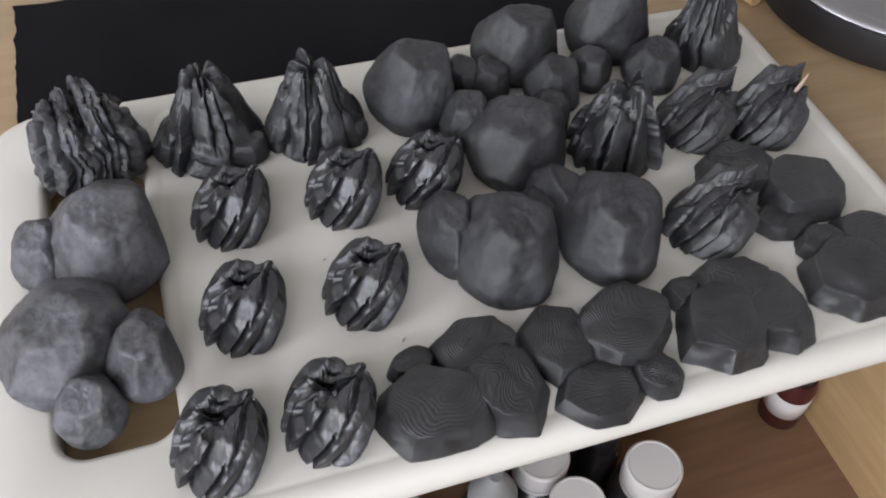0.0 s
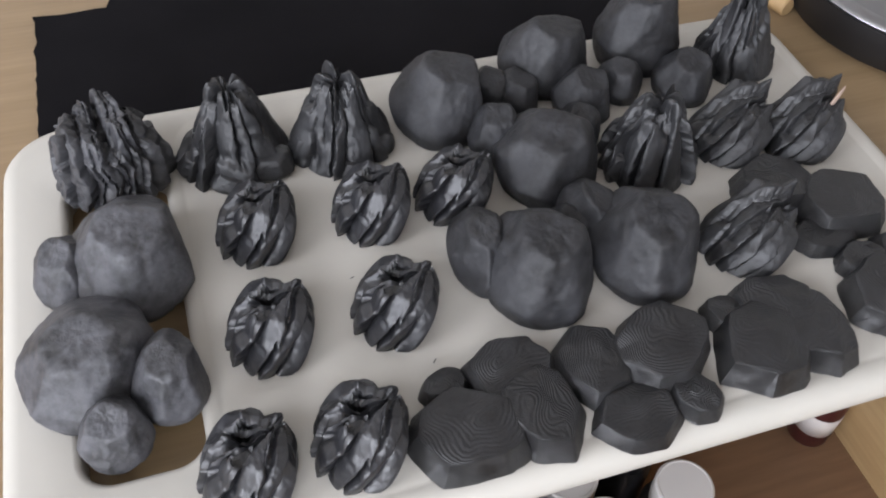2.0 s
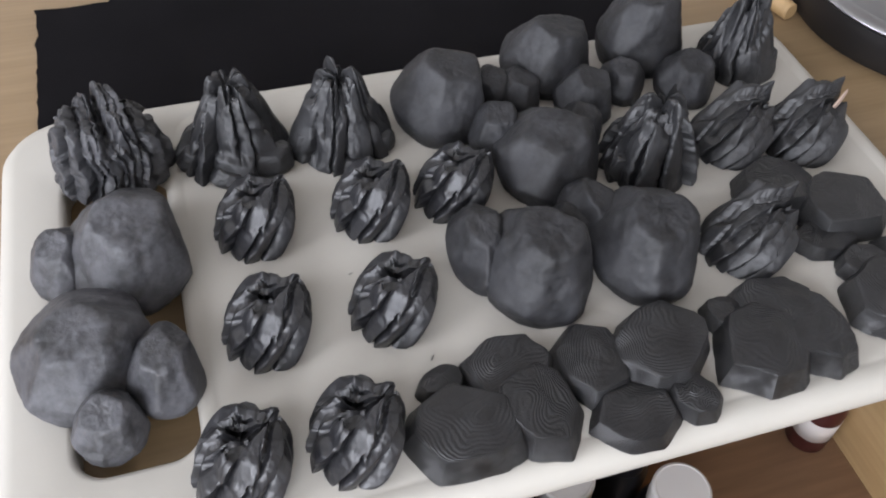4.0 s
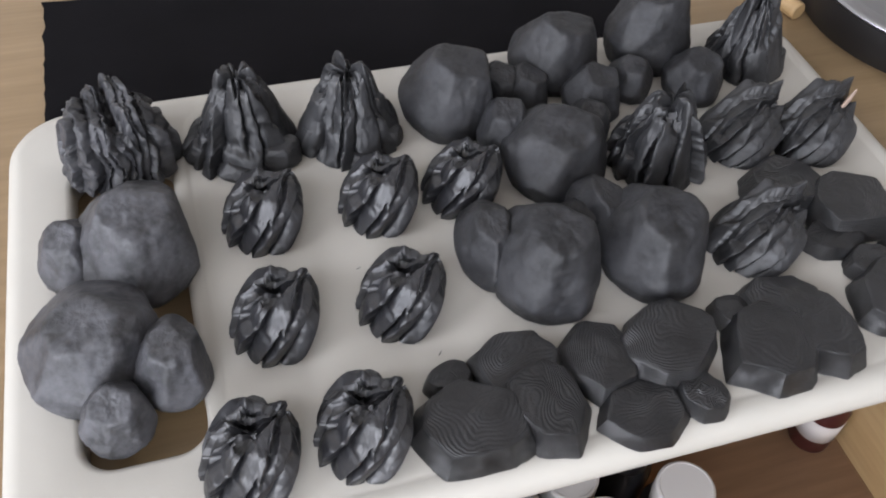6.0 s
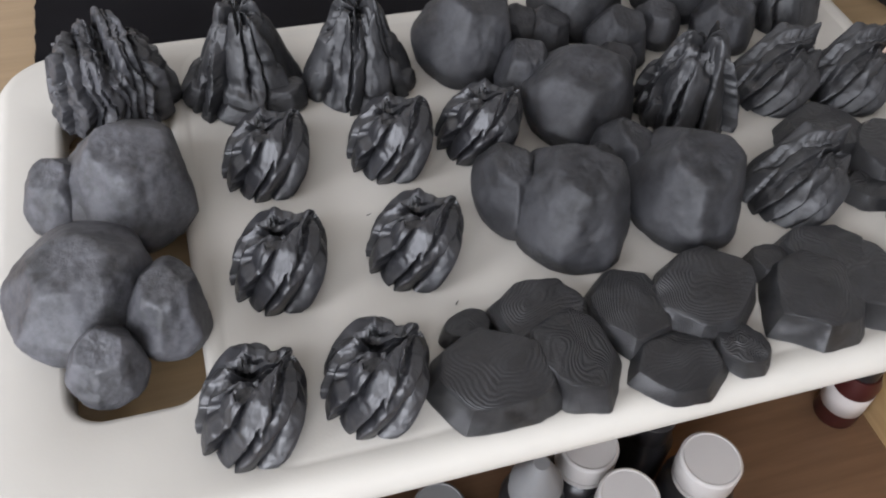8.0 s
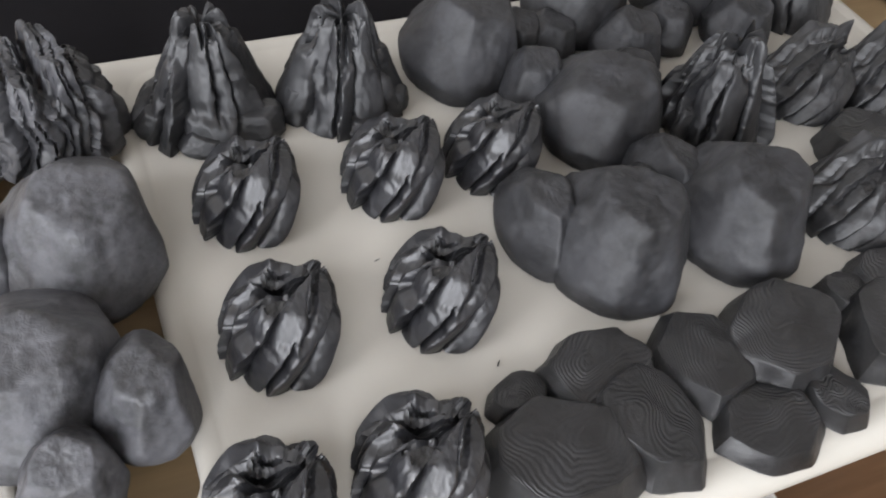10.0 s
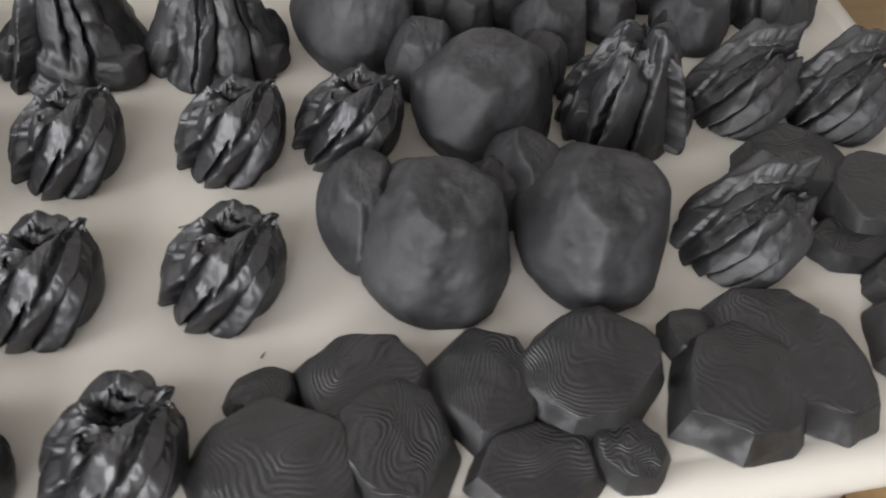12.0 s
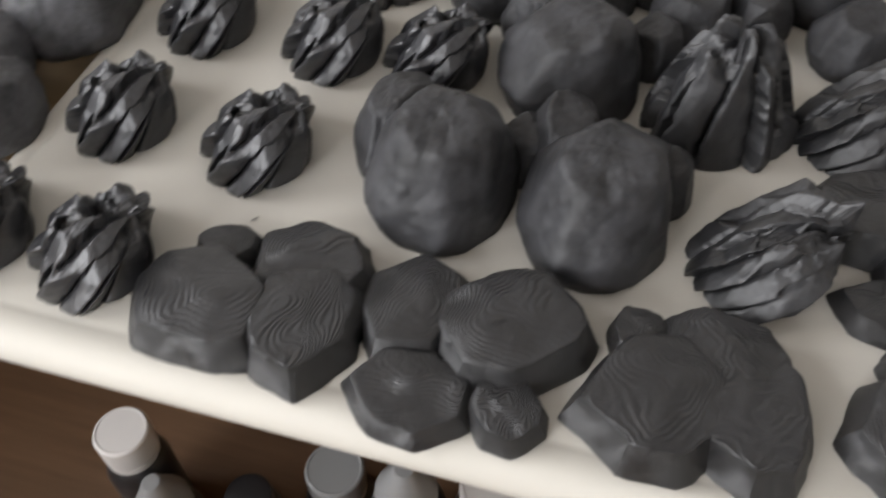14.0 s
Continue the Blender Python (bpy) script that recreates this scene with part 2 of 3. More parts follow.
# ---------------------------------------------------------------- painted rocks
def hill(p, f, seed):
    return noise.fractal(Vector(p) * f + Vector((seed * 7.3, seed * 3.1, seed * 1.7)), 0.8, 2.1, 4)


def sphere_rays(rows, cols, low=-0.55):
    """Directions from a rock's heart, from a little under the horizon to the top."""
    e = np.linspace(low, math.pi / 2, rows + 1)[:-1]
    p = np.linspace(0, 2 * math.pi, cols, endpoint=False)
    E, P = np.meshgrid(e, p, indexing="ij")
    return np.stack((np.cos(E) * np.cos(P), np.cos(E) * np.sin(P), np.sin(E)), -1)


def skin_bm(points, top):
    """Closes a grid of rows and columns with a point on top and a flat foot."""
    bm = bmesh.new()
    rows = [[bm.verts.new(p) for p in row] for row in points.tolist()]
    for a, b in zip(rows, rows[1:]):
        bridge(bm, a, b)
    end = bm.verts.new(top)
    n = len(rows[-1])
    for i in range(n):
        bm.faces.new((rows[-1][i], rows[-1][(i + 1) % n], end))
    bm.faces.new(list(reversed(rows[0])))
    return bm


def boulder_bm(cx, cy, rx, ry, h, seed, taper=0.26, facets=11, turn=0.0, soft=30, apex=(0.0, 0.0)):
    """A faceted boulder with softly worn edges that stands flat on its foot; apex moves its top sideways."""
    rnd = random.Random(seed)
    D = sphere_rays(58, 110)
    heart = 0.30
    total = np.zeros(D.shape[:2])
    for i in range(facets):
        # flanks low and high, the golden angle apart, then a flat cap
        az = i * 2.39996 + rnd.uniform(-0.35, 0.35)
        el = math.asin(min(0.80, 0.04 + 0.80 * ((i * 0.618 + 0.13) % 1.0))) + rnd.uniform(-0.1, 0.1)
        n = np.array((math.cos(az) * math.cos(el), math.sin(az) * math.cos(el), math.sin(el)))
        off = rnd.uniform(0.90, 1.00)
        total += np.clip((D @ n) / off, 0, None) ** soft
    cap = np.array((rnd.uniform(-0.22, 0.22), rnd.uniform(-0.30, 0.02), 1.0))
    cap /= np.linalg.norm(cap)
    total += np.clip((D @ cap) / rnd.uniform(0.86, 0.92), 0, None) ** soft
    r = np.minimum(total ** (-1.0 / soft), 1.12)
    down = D[..., 2] < 0
    worn = np.array([[0.036 * hill(d, 1.8, seed) + 0.010 * hill(d, 6.0, seed + 5) for d in row] for row in D.tolist()])
    P = D * (r * (1 + worn))[..., None]
    Z = P[..., 2]
    Z = np.where(down, np.maximum(heart + Z * 0.75, 0.0), heart + Z * (1 - heart) / 0.95)
    k = 1.02 * (1.0 - 0.04 * np.clip((heart - Z) / heart, 0, 1)) * (1 - taper * 0.35 * np.clip(Z - heart, 0, 1) ** 1.3)
    X, Y = P[..., 0] * k + apex[0] * Z, P[..., 1] * k + apex[1] * Z
    c, s = math.cos(turn), math.sin(turn)
    X, Y = X * c - Y * s, X * s + Y * c
    pts = np.stack((cx + X * rx, cy + Y * ry, Z * h), -1)
    top = Vector(pts[-1].mean(0))
    return skin_bm(pts, top)


def boulder_cluster(stones, label, group="boulder clusters on the board", taper=0.42, mat=None):
    x = sum(s[0] for s in stones) / len(stones)
    y = sum(s[1] for s in stones) / len(stones)
    thing = tagged(new("boulder_cluster"), label, "model rock", group)
    thing.location = (x, y, 0.0003)
    for i, (cx, cy, rx, ry, h, seed) in enumerate(stones):
        bm = boulder_bm(cx - x, cy - y, rx, ry, h, seed, taper if i == 0 else 0.25, 13 if i == 0 else 10, 0.0)
        part("large_boulder" if i == 0 else "small_boulder", bm, mat or RESIN_BOULDER, thing)
    return thing


GREY_ROCK = "dark grey primed model boulder cluster standing on the white board"
boulder_cluster([(0.059, 0.147, 0.0245, 0.0285, 0.0375, 11), (0.030, 0.149, 0.0120, 0.016, 0.025, 12)], "dusty, lit-toned grey primed model boulders standing over the board's handle slot", taper=0.75, mat=RESIN_DUSTY_LIT)
boulder_cluster([(0.0395, 0.0965, 0.0255, 0.0270, 0.032, 21), (0.0675, 0.082, 0.0145, 0.017, 0.027, 22), (0.045, 0.0635, 0.0125, 0.0135, 0.022, 23)], "dusty, lit-toned grey primed model boulders standing over the board's handle slot", taper=0.75, mat=RESIN_DUSTY_LIT)
boulder_cluster([(0.2215, 0.212, 0.0232, 0.026, 0.039, 31), (0.250, 0.216, 0.0105, 0.013, 0.021, 32)], GREY_ROCK)
boulder_cluster([(0.288, 0.231, 0.0235, 0.022, 0.037, 41), (0.264, 0.212, 0.012, 0.014, 0.020, 42), (0.298, 0.200, 0.0145, 0.017, 0.023, 43)], GREY_ROCK)
boulder_cluster([(0.347, 0.235, 0.0230, 0.021, 0.044, 51), (0.323, 0.207, 0.011, 0.013, 0.020, 52), (0.358, 0.199, 0.0150, 0.016, 0.024, 53)], GREY_ROCK)
boulder_cluster([(0.260, 0.157, 0.0240, 0.027, 0.0350, 61), (0.241, 0.183, 0.012, 0.016, 0.026, 62), (0.286, 0.178, 0.011, 0.012, 0.020, 63)], GREY_ROCK)
boulder_cluster([(0.230, 0.092, 0.0236, 0.0260, 0.0400, 71), (0.208, 0.110, 0.0125, 0.020, 0.028, 72), (0.253, 0.113, 0.011, 0.012, 0.020, 73)], GREY_ROCK)
boulder_cluster([(0.281, 0.091, 0.0232, 0.0260, 0.0385, 81), (0.264, 0.117, 0.012, 0.017, 0.028, 82), (0.2985, 0.111, 0.011, 0.012, 0.020, 83)], GREY_ROCK)


def slab_bm(cx, cy, rx, ry, h, seed, sides=7, phase=0.0, tilt=(0.0, 0.0)):
    """A flat stepping-stone: flared sides, chamfered rim and a slightly dished, layered top."""
    rnd = random.Random(seed)
    bm = bmesh.new()
    corners = []
    for i in range(sides):
        a = 2 * math.pi * (i + rnd.uniform(-0.27, 0.27)) / sides + radians(phase)
        k = rnd.uniform(0.88, 1.10)
        corners.append(Vector((math.cos(a) * k, math.sin(a) * k)))
    outline = []
    per = 6
    for i in range(sides):
        a, b = corners[i], corners[(i + 1) % sides]
        for k in range(per):
            t = (k + 0.5) / per
            p = a.lerp(b, t)
            if k == 0:
                p = p.lerp(corners[i] * 0.97, 0.45)
            if k == per - 1:
                p = p.lerp(b * 0.97, 0.45)
            outline.append(p * (1 + 0.055 * hill((p.x, p.y, 0), 2.2, seed) + 0.010 * hill((p.x, p.y, 0), 9, seed)))
    rings = []
    levels = [(1.22, 0.0), (1.22, 0.10), (1.11, 0.50), (1.01, 0.92), (0.99, 0.97), (0.965, 0.99)]
    levels += [(0.965 * (1 - j / 16), 1.0) for j in range(1, 16)]
    # the top is a low, blunt pyramid of three or four faces
    px, py = rnd.uniform(-0.35, 0.35), rnd.uniform(-0.2, 0.45)
    faces = []
    for i in range(4):
        a = radians(phase) + math.pi / 2 * i + rnd.uniform(-0.5, 0.5)
        faces.append((math.cos(a), math.sin(a), rnd.uniform(0.0006, 0.0024)))
    for k, lv in levels:
        row = []
        for p in outline:
            q = p * k
            z = lv * h
            if lv > 0.85:
                fall = max((q.x - px) * f[0] * f[2] + (q.y - py) * f[1] * f[2] for f in faces)
                z += (0.0012 - fall + 0.0009 * noise.noise(Vector((q.x * 1.5 + seed, q.y * 1.5, seed)))) * min(1, (lv - 0.80) * 8) + (q.x * tilt[0] + q.y * tilt[1]) * h
            row.append(bm.verts.new((cx + q.x * rx, cy + q.y * ry, max(z, 0))))
        rings.append(row)
    for a, b in zip(rings, rings[1:]):
        bridge(bm, a, b)
    top = bm.verts.new(sum((v.co for v in rings[-1]), Vector()) / len(outline))
    for i in range(len(outline)):
        bm.faces.new((rings[-1][i], rings[-1][(i + 1) % len(outline)], top))
    bm.faces.new(list(reversed(rings[0])))
    return bm


def slab_cluster(slabs, label):
    x = sum(s[0] for s in slabs) / len(slabs)
    y = sum(s[1] for s in slabs) / len(slabs)
    thing = tagged(new("flat_rock"), label, "model rock", "flat rocks on the board")
    thing.location = (x, y, 0.0003)
    for cx, cy, rx, ry, h, seed, sides, phase in slabs:
        part("slab", slab_bm(cx - x, cy - y, rx, ry, h * 0.86, seed, sides, phase, (0.10 * math.sin(seed), 0.10 * math.cos(seed * 1.7))), RESIN_SLAB, thing, sharp=24)
    return thing


FLAT = "dark grey flat stepped model rock with fine layer lines"
slab_cluster([(0.1750, 0.0265, 0.0215, 0.0190, 0.0135, 3, 7, 182), (0.2050, 0.0280, 0.0150, 0.0200, 0.0122, 5, 7, 288), (0.1985, 0.0480, 0.0190, 0.0140, 0.0108, 8, 7, 60), (0.1720, 0.0495, 0.0092, 0.0085, 0.0090, 9, 8, 0)], FLAT)
slab_cluster([(0.2355, 0.0415, 0.0150, 0.0190, 0.0108, 13, 7, 100), (0.2650, 0.0410, 0.0205, 0.0185, 0.0150, 14, 8, 22), (0.2420, 0.0150, 0.0180, 0.0135, 0.0078, 16, 7, 292), (0.2690, 0.0170, 0.0098, 0.0105, 0.0080, 18, 8, 20)], FLAT)
slab_cluster([(0.3080, 0.0300, 0.0205, 0.0205, 0.0135, 23, 7, 188), (0.3330, 0.0310, 0.0165, 0.0185, 0.0125, 25, 8, 310), (0.3240, 0.0500, 0.0190, 0.0140, 0.0120, 28, 7, 60), (0.3010, 0.0500, 0.0085, 0.0085, 0.0090, 29, 8, 0)], FLAT)
slab_cluster([(0.3790, 0.0370, 0.0200, 0.0190, 0.0135, 33, 7, 190), (0.4030, 0.0500, 0.0180, 0.0190, 0.0120, 35, 7, 20), (0.3790, 0.0600, 0.0105, 0.0090, 0.0095, 39, 8, 10)], FLAT)
slab_cluster([(0.3870, 0.0930, 0.0215, 0.0190, 0.0155, 44, 7, 30), (0.3650, 0.1135, 0.0185, 0.0165, 0.0138, 43, 7, 190), (0.3700, 0.0790, 0.0150, 0.0110, 0.0075, 46, 7, 270)], FLAT)


def ridge_rock_bm(rx, ry, h, profile, grain, gather, cells, ends, seed, amp=0.16, step=0.10, crown=0.16, lean=0.0, wide=(), tips=(), hollow=None, warp=0.10, beds=None):
    """A rock of two coats of splinters. Each splinter runs along the grain, rises to one side like a saw tooth
    and breaks off at a height of its own, where the coat under it shows."""
    rnd = np.random.RandomState(seed)
    nphi, nu = 230, 92
    pr = np.array([p[0] for p in profile])
    pz = np.array([p[1] for p in profile])
    run = np.concatenate(([0.0], np.cumsum(np.hypot(np.diff(pr) * rx, np.diff(pz) * h))))
    run /= run[-1]
    fine = np.linspace(0, 1, 400)
    ker = np.hanning(51)
    ker /= ker.sum()
    fr = np.convolve(np.pad(np.interp(fine, run, pr), 25, mode="edge"), ker, "valid")
    fz = np.convolve(np.pad(np.interp(fine, run, pz), 25, mode="edge"), ker, "valid")
    fr[-1], fz[0] = 0.0, 0.0
    t = np.linspace(0, 1, nu + 1)[:-1]
    rad, up = np.interp(t, fine, fr), np.interp(t, fine, fz)
    phi = np.linspace(0, 2 * np.pi, nphi, endpoint=False)
    R, PHI = np.meshgrid(rad, phi, indexing="ij")
    U = np.repeat(up[:, None], nphi, 1)
    X, Y = np.cos(PHI) * R, np.sin(PHI) * R
    blur = np.array([[hill((x * 1.2, y * 1.2, z * 1.5), 1.0, seed) for x, y, z in zip(*row)] for row in zip(X.tolist(), Y.tolist(), U.tolist())])
    small = np.array([[hill((x * 5, y * 5, z * 4), 1.0, seed + 7) for x, y, z in zip(*row)] for row in zip(X.tolist(), Y.tolist(), U.tolist())])
    # slide every point along the grain down to the foot: its bearing there tells its splinter
    pull = np.maximum(R, 0.10) ** -gather
    qx = X * pull - grain[0] * h / rx * U
    qy = Y * pull - grain[1] * h / ry * U

    X0, Y0 = X, Y

    def coat(count, twist, ends, amp):
        width = rnd.uniform(0.55, 1.5, count)
        mid = np.degrees(2 * np.pi * (np.cumsum(width) - width / 2) / width.sum()) - 180
        for bearing, spread, k in wide:
            width = np.where(np.abs((mid - bearing + 180) % 360 - 180) < spread, width * k, width)
        edge = np.concatenate(([0.0], np.cumsum(width))) / width.sum()
        if beds:
            # parallel sheets, tipped sideways, instead of a ring of splinters
            at = np.clip((X0 * math.cos(radians(beds[0])) - U * h / rx * math.sin(radians(beds[0])) + Y0 * beds[1] + warp * blur + 0.02 * small + 0.05 * twist - beds[2]) / 2.7 + 0.5, 0, 0.9999)
        else:
            at = ((np.arctan2(qy, qx) + twist + warp * blur + 0.025 * small) / (2 * np.pi) + 0.5) % 1.0
        k = np.clip(np.searchsorted(edge, at, side="right") - 1, 0, count - 1)
        f = (at - edge[k]) / (edge[k + 1] - edge[k])
        turn = np.where(rnd.uniform(0, 1, count) < 0.8, 1, 0)[k]
        f2 = np.where(turn == 1, f, 1 - f)
        rise = np.clip(f2 / 0.80, 0, 1) ** 0.75 * np.clip((1 - f2) / 0.11, 0, 1) - 0.45 * np.clip(1 - np.minimum(f, 1 - f) / 0.07, 0, 1)
        out = rnd.uniform(-0.4, 0.4, count)[k]
        tall = rnd.uniform(ends[0], ends[1], count)[k] + rnd.uniform(-0.16, 0.16, count)[k] * (f - 0.5) * 2 - 0.07 * np.abs(f - 0.4) + 0.03 * small
        tooth = rnd.uniform(-1, 1, count)[k] * np.clip(np.minimum(f, 1 - f) / 0.2, 0.25, 1)
        relief = amp * np.minimum(1.0, (edge[k + 1] - edge[k]) * count) ** 0.5
        return relief * (rise - 0.55 + out), tall, tooth

    d1, e1, t1 = coat(cells[0], 0.0, ends[0], amp)
    d2, e2, t2 = coat(cells[1], 1.7, ends[1], amp * 0.8)
    d3, e3, t3 = coat(cells[2], 3.1, (2, 3), amp * 0.7)
    m1 = 1 / (1 + np.exp(-np.clip((e1 - U) / 0.012, -40, 40)))
    m2 = 1 / (1 + np.exp(-np.clip((e2 - U) / 0.012, -40, 40)))
    M = m1 * (1 + d1) + (1 - m1) * (m2 * (1 - step + d2) + (1 - m2) * (1 - 2 * step + d3))
    M = M * (1 + 0.02 * blur + 0.004 * small)
    foot = np.clip(0.55 + U * 5, 0, 1)
    M = 1 + (M - 1) * foot
    X, Y = X * M, Y * M
    top = np.clip((U - 0.62) / 0.30, 0, 1)
    Z = U + crown * top * np.where(m2 > 0.5, t2, t3 * 0.8) * np.clip(R / 0.12, 0, 1) + 0.02 * small * top
    if hollow:
        hx, hy, depth, size = hollow
        Z = Z - depth * np.exp(-((X - hx) ** 2 + (Y - hy) ** 2) / size ** 2)
    for tx, ty, high, size in tips:
        near = np.clip(1 - np.hypot(X - tx, Y - ty) / size, 0, 1)
        Z = Z + high * near ** 1.2
    Z = np.maximum(Z, 0)
    X = X * rx + lean * grain[0] * Z * h
    Y = Y * ry + lean * grain[1] * Z * h
    P = np.stack((X, Y, Z * h), -1)
    P[0, :, 2] = 0
    Q = P.copy()
    Q[1:-1] = P[1:-1] * 0.76 + (P[:-2] + P[2:]) * 0.06 + (np.roll(P[1:-1], 1, 1) + np.roll(P[1:-1], -1, 1)) * 0.06
    return skin_bm(Q, Vector(Q[-1].mean(0)))


def ridge_rock(name, cx, cy, body, label, group, feet=(), turn=0.0, mat=None, mesh=None):
    mat = mat or RESIN_SHARD
    thing = tagged(new(name), label, "model rock", group)
    thing.matrix_world = pose(cx, cy, 0.0003, 0, 0, turn)
    if mesh is None:
        mesh = finish(ridge_rock_bm(**body), "splinter_body", mat, True, 38)
    trunk = new("splinter_body", mesh)
    trunk.parent = thing
    for fx, fy, fr, fh, seed in feet:
        part("foot_rock", boulder_bm(fx, fy, fr, fr * 0.8, fh, seed, 0.3, 9), mat, thing)
    return mesh


def tongue_bm(base, tip, width, thick, outward, seed, blunt=0.6):
    """One flat rounded splinter that leans on the body of a rock."""
    bm = bmesh.new()
    base, tip, outward = Vector(base), Vector(tip), Vector(outward)
    axis = tip - base
    side = outward.cross(axis).normalized()
    nrm = axis.cross(side).normalized()
    if nrm.dot(outward) < 0:
        nrm = -nrm
    seg, rows = 20, []
    for j in range(15):
        t = j / 14
        end = math.sqrt(max(0.0, 1 - max(0.0, (t - blunt) / (1 - blunt)) ** 2.6))
        low = 0.35 if blunt > 0.3 else 0.06
        w = width * (low + (1 - low) * end) * (1.08 - 0.16 * t)
        d = thick * (0.7 * low + (1 - 0.7 * low) * end)
        c = base + axis * (t * 1.2 - 0.2) + nrm * (thick * 0.5 * math.sin(math.pi * t))
        c += side * (width * 0.16 * noise.noise(Vector((t * 1.8, seed, 0))))
        row = []
        for k in range(seg):
            a = 2 * math.pi * k / seg
            ca, sa = math.cos(a), math.sin(a)
            ca, sa = math.copysign(abs(ca) ** 0.6, ca), math.copysign(abs(sa) ** 0.7, sa)
            r = 1 + 0.10 * noise.noise(Vector((ca * 1.6, sa * 1.6, t * 2 + seed)))
            row.append(bm.verts.new(c + side * (ca * w * r) + nrm * (sa * d * r)))
        rows.append(row)
    for a, b in zip(rows, rows[1:]):
        bridge(bm, a, b)
    bm.faces.new(rows[-1])
    bm.faces.new(list(reversed(rows[0])))
    bmesh.ops.bisect_plane(bm, geom=bm.verts[:] + bm.edges[:] + bm.faces[:], plane_co=(0, 0, 0), plane_no=(0, 0, 1), clear_inner=True)
    return bm


SMALL = "small dark grey splintered model rock with a glossy primer sheen"
DOME = [(1.0, 0.0), (1.0, 0.22), (0.96, 0.50), (0.86, 0.74), (0.68, 0.90), (0.38, 0.96), (0.0, 0.92)]
shape = None
for x, y, turn in ((0.1135, 0.1545, 8), (0.1675, 0.1525, 2), (0.2085, 0.1535, -12), (0.1090, 0.0950, 6), (0.1625, 0.0930, -6), (0.0895, 0.0340, 6), (0.1325, 0.0350, 0)):
    shape = ridge_rock("splintered_rock", x, y, dict(
        rx=0.0174, ry=0.0200, h=0.0240, profile=DOME, grain=(0.62, 0.16), gather=0.30, cells=(13, 14, 11), ends=((0.40, 1.02), (0.84, 1.1)), seed=223, amp=0.27, step=0.13, crown=0.26, lean=0.38, warp=0.05,
        wide=((-15, 50, 1.9),), tips=((-0.05, 0.72, 0.24, 0.26), (0.60, 0.45, 0.14, 0.24), (-0.55, 0.35, 0.14, 0.24)), hollow=(-0.05, 0.32, 0.32, 0.24)),
        SMALL, "small splintered rocks on the board", turn=turn, mesh=shape)

TALL = "tall dark grey model rock spire with a jagged broken crown"
STUMP = [(1.08, 0.0), (1.02, 0.25), (0.93, 0.60), (0.86, 0.85), (0.74, 0.98), (0.4, 0.98), (0.0, 0.95)]
CONE = [(1.12, 0.0), (1.02, 0.12), (0.84, 0.34), (0.64, 0.64), (0.50, 0.88), (0.36, 0.98), (0.0, 0.98)]
DRAPE = [(1.14, 0.0), (1.04, 0.20), (0.88, 0.45), (0.68, 0.72), (0.50, 0.92), (0.30, 0.98), (0.0, 0.98)]
SPIRES = (
    (0.0540, 0.2135, 0.0250, 0.0350, STUMP, 0.60, (15, 16, 12), ((0.45, 1.0), (0.9, 1.2)), 0.19, 0.20, (), ()),
    (0.1130, 0.2110, 0.0250, 0.0450, CONE, 0.95, (11, 13, 10), ((0.20, 0.75), (0.70, 1.1)), 0.26, 0.14, ((-60, 40, 1.7),), ((0.0150, -0.0130, 0.0125, 0.0105, 3), (-0.0050, -0.0190, 0.0090, 0.0080, 5), (-0.0200, -0.0050, 0.0080, 0.0120, 8))),
    (0.1660, 0.2060, 0.0240, 0.0450, CONE, 0.95, (14, 18, 12), ((0.20, 0.65), (0.80, 1.2)), 0.22, 0.20, (), ((0.0170, -0.0080, 0.0095, 0.0100, 13), (-0.0180, -0.0030, 0.0085, 0.0140, 15), (0.0020, -0.0190, 0.0085, 0.0060, 18))),
    (0.3130, 0.1500, 0.0220, 0.0425, DRAPE, 0.95, (13, 14, 10), ((0.30, 0.85), (0.75, 1.1)), 0.26, 0.24, ((-70, 35, 1.5),), ((0.0150, -0.0080, 0.0080, 0.0110, 23), (-0.0160, -0.0030, 0.0085, 0.0150, 25))),
    (0.3980, 0.2140, 0.0205, 0.0450, CONE, 0.90, (12, 14, 10), ((0.30, 0.75), (0.80, 1.2)), 0.22, 0.18, ((-90, 35, 1.5),), ((0.0140, -0.0080, 0.0080, 0.0140, 33), (-0.0150, 0.0, 0.0080, 0.0120, 35))),
)
for i, (x, y, r, h, outline, gather, cells, ends, amp, crown, wide, feet) in enumerate(SPIRES):
    ridge_rock("rock_spire", x, y, dict(rx=r, ry=r * 0.95, h=h, profile=outline, grain=(0.02, 0.05), gather=gather, cells=cells, ends=ends, seed=310 + i * 11, amp=amp, step=0.12, crown=crown, wide=wide, lean=1.0, beds=None if i else (3, 0.22, 0.0),
               hollow=(0.0, 0.0, 0.14, 0.30), warp=0.16), TALL, "rock spires on the board", feet, mat=RESIN_SPIRE if i else RESIN_STUMP_LIT)

LEAN = "dark grey model rock of splinters leaning to one side"
HUMP = [(1.0, 0.0), (1.0, 0.22), (0.94, 0.50), (0.80, 0.76), (0.58, 0.93), (0.28, 1.0), (0.0, 1.02)]
shape = None
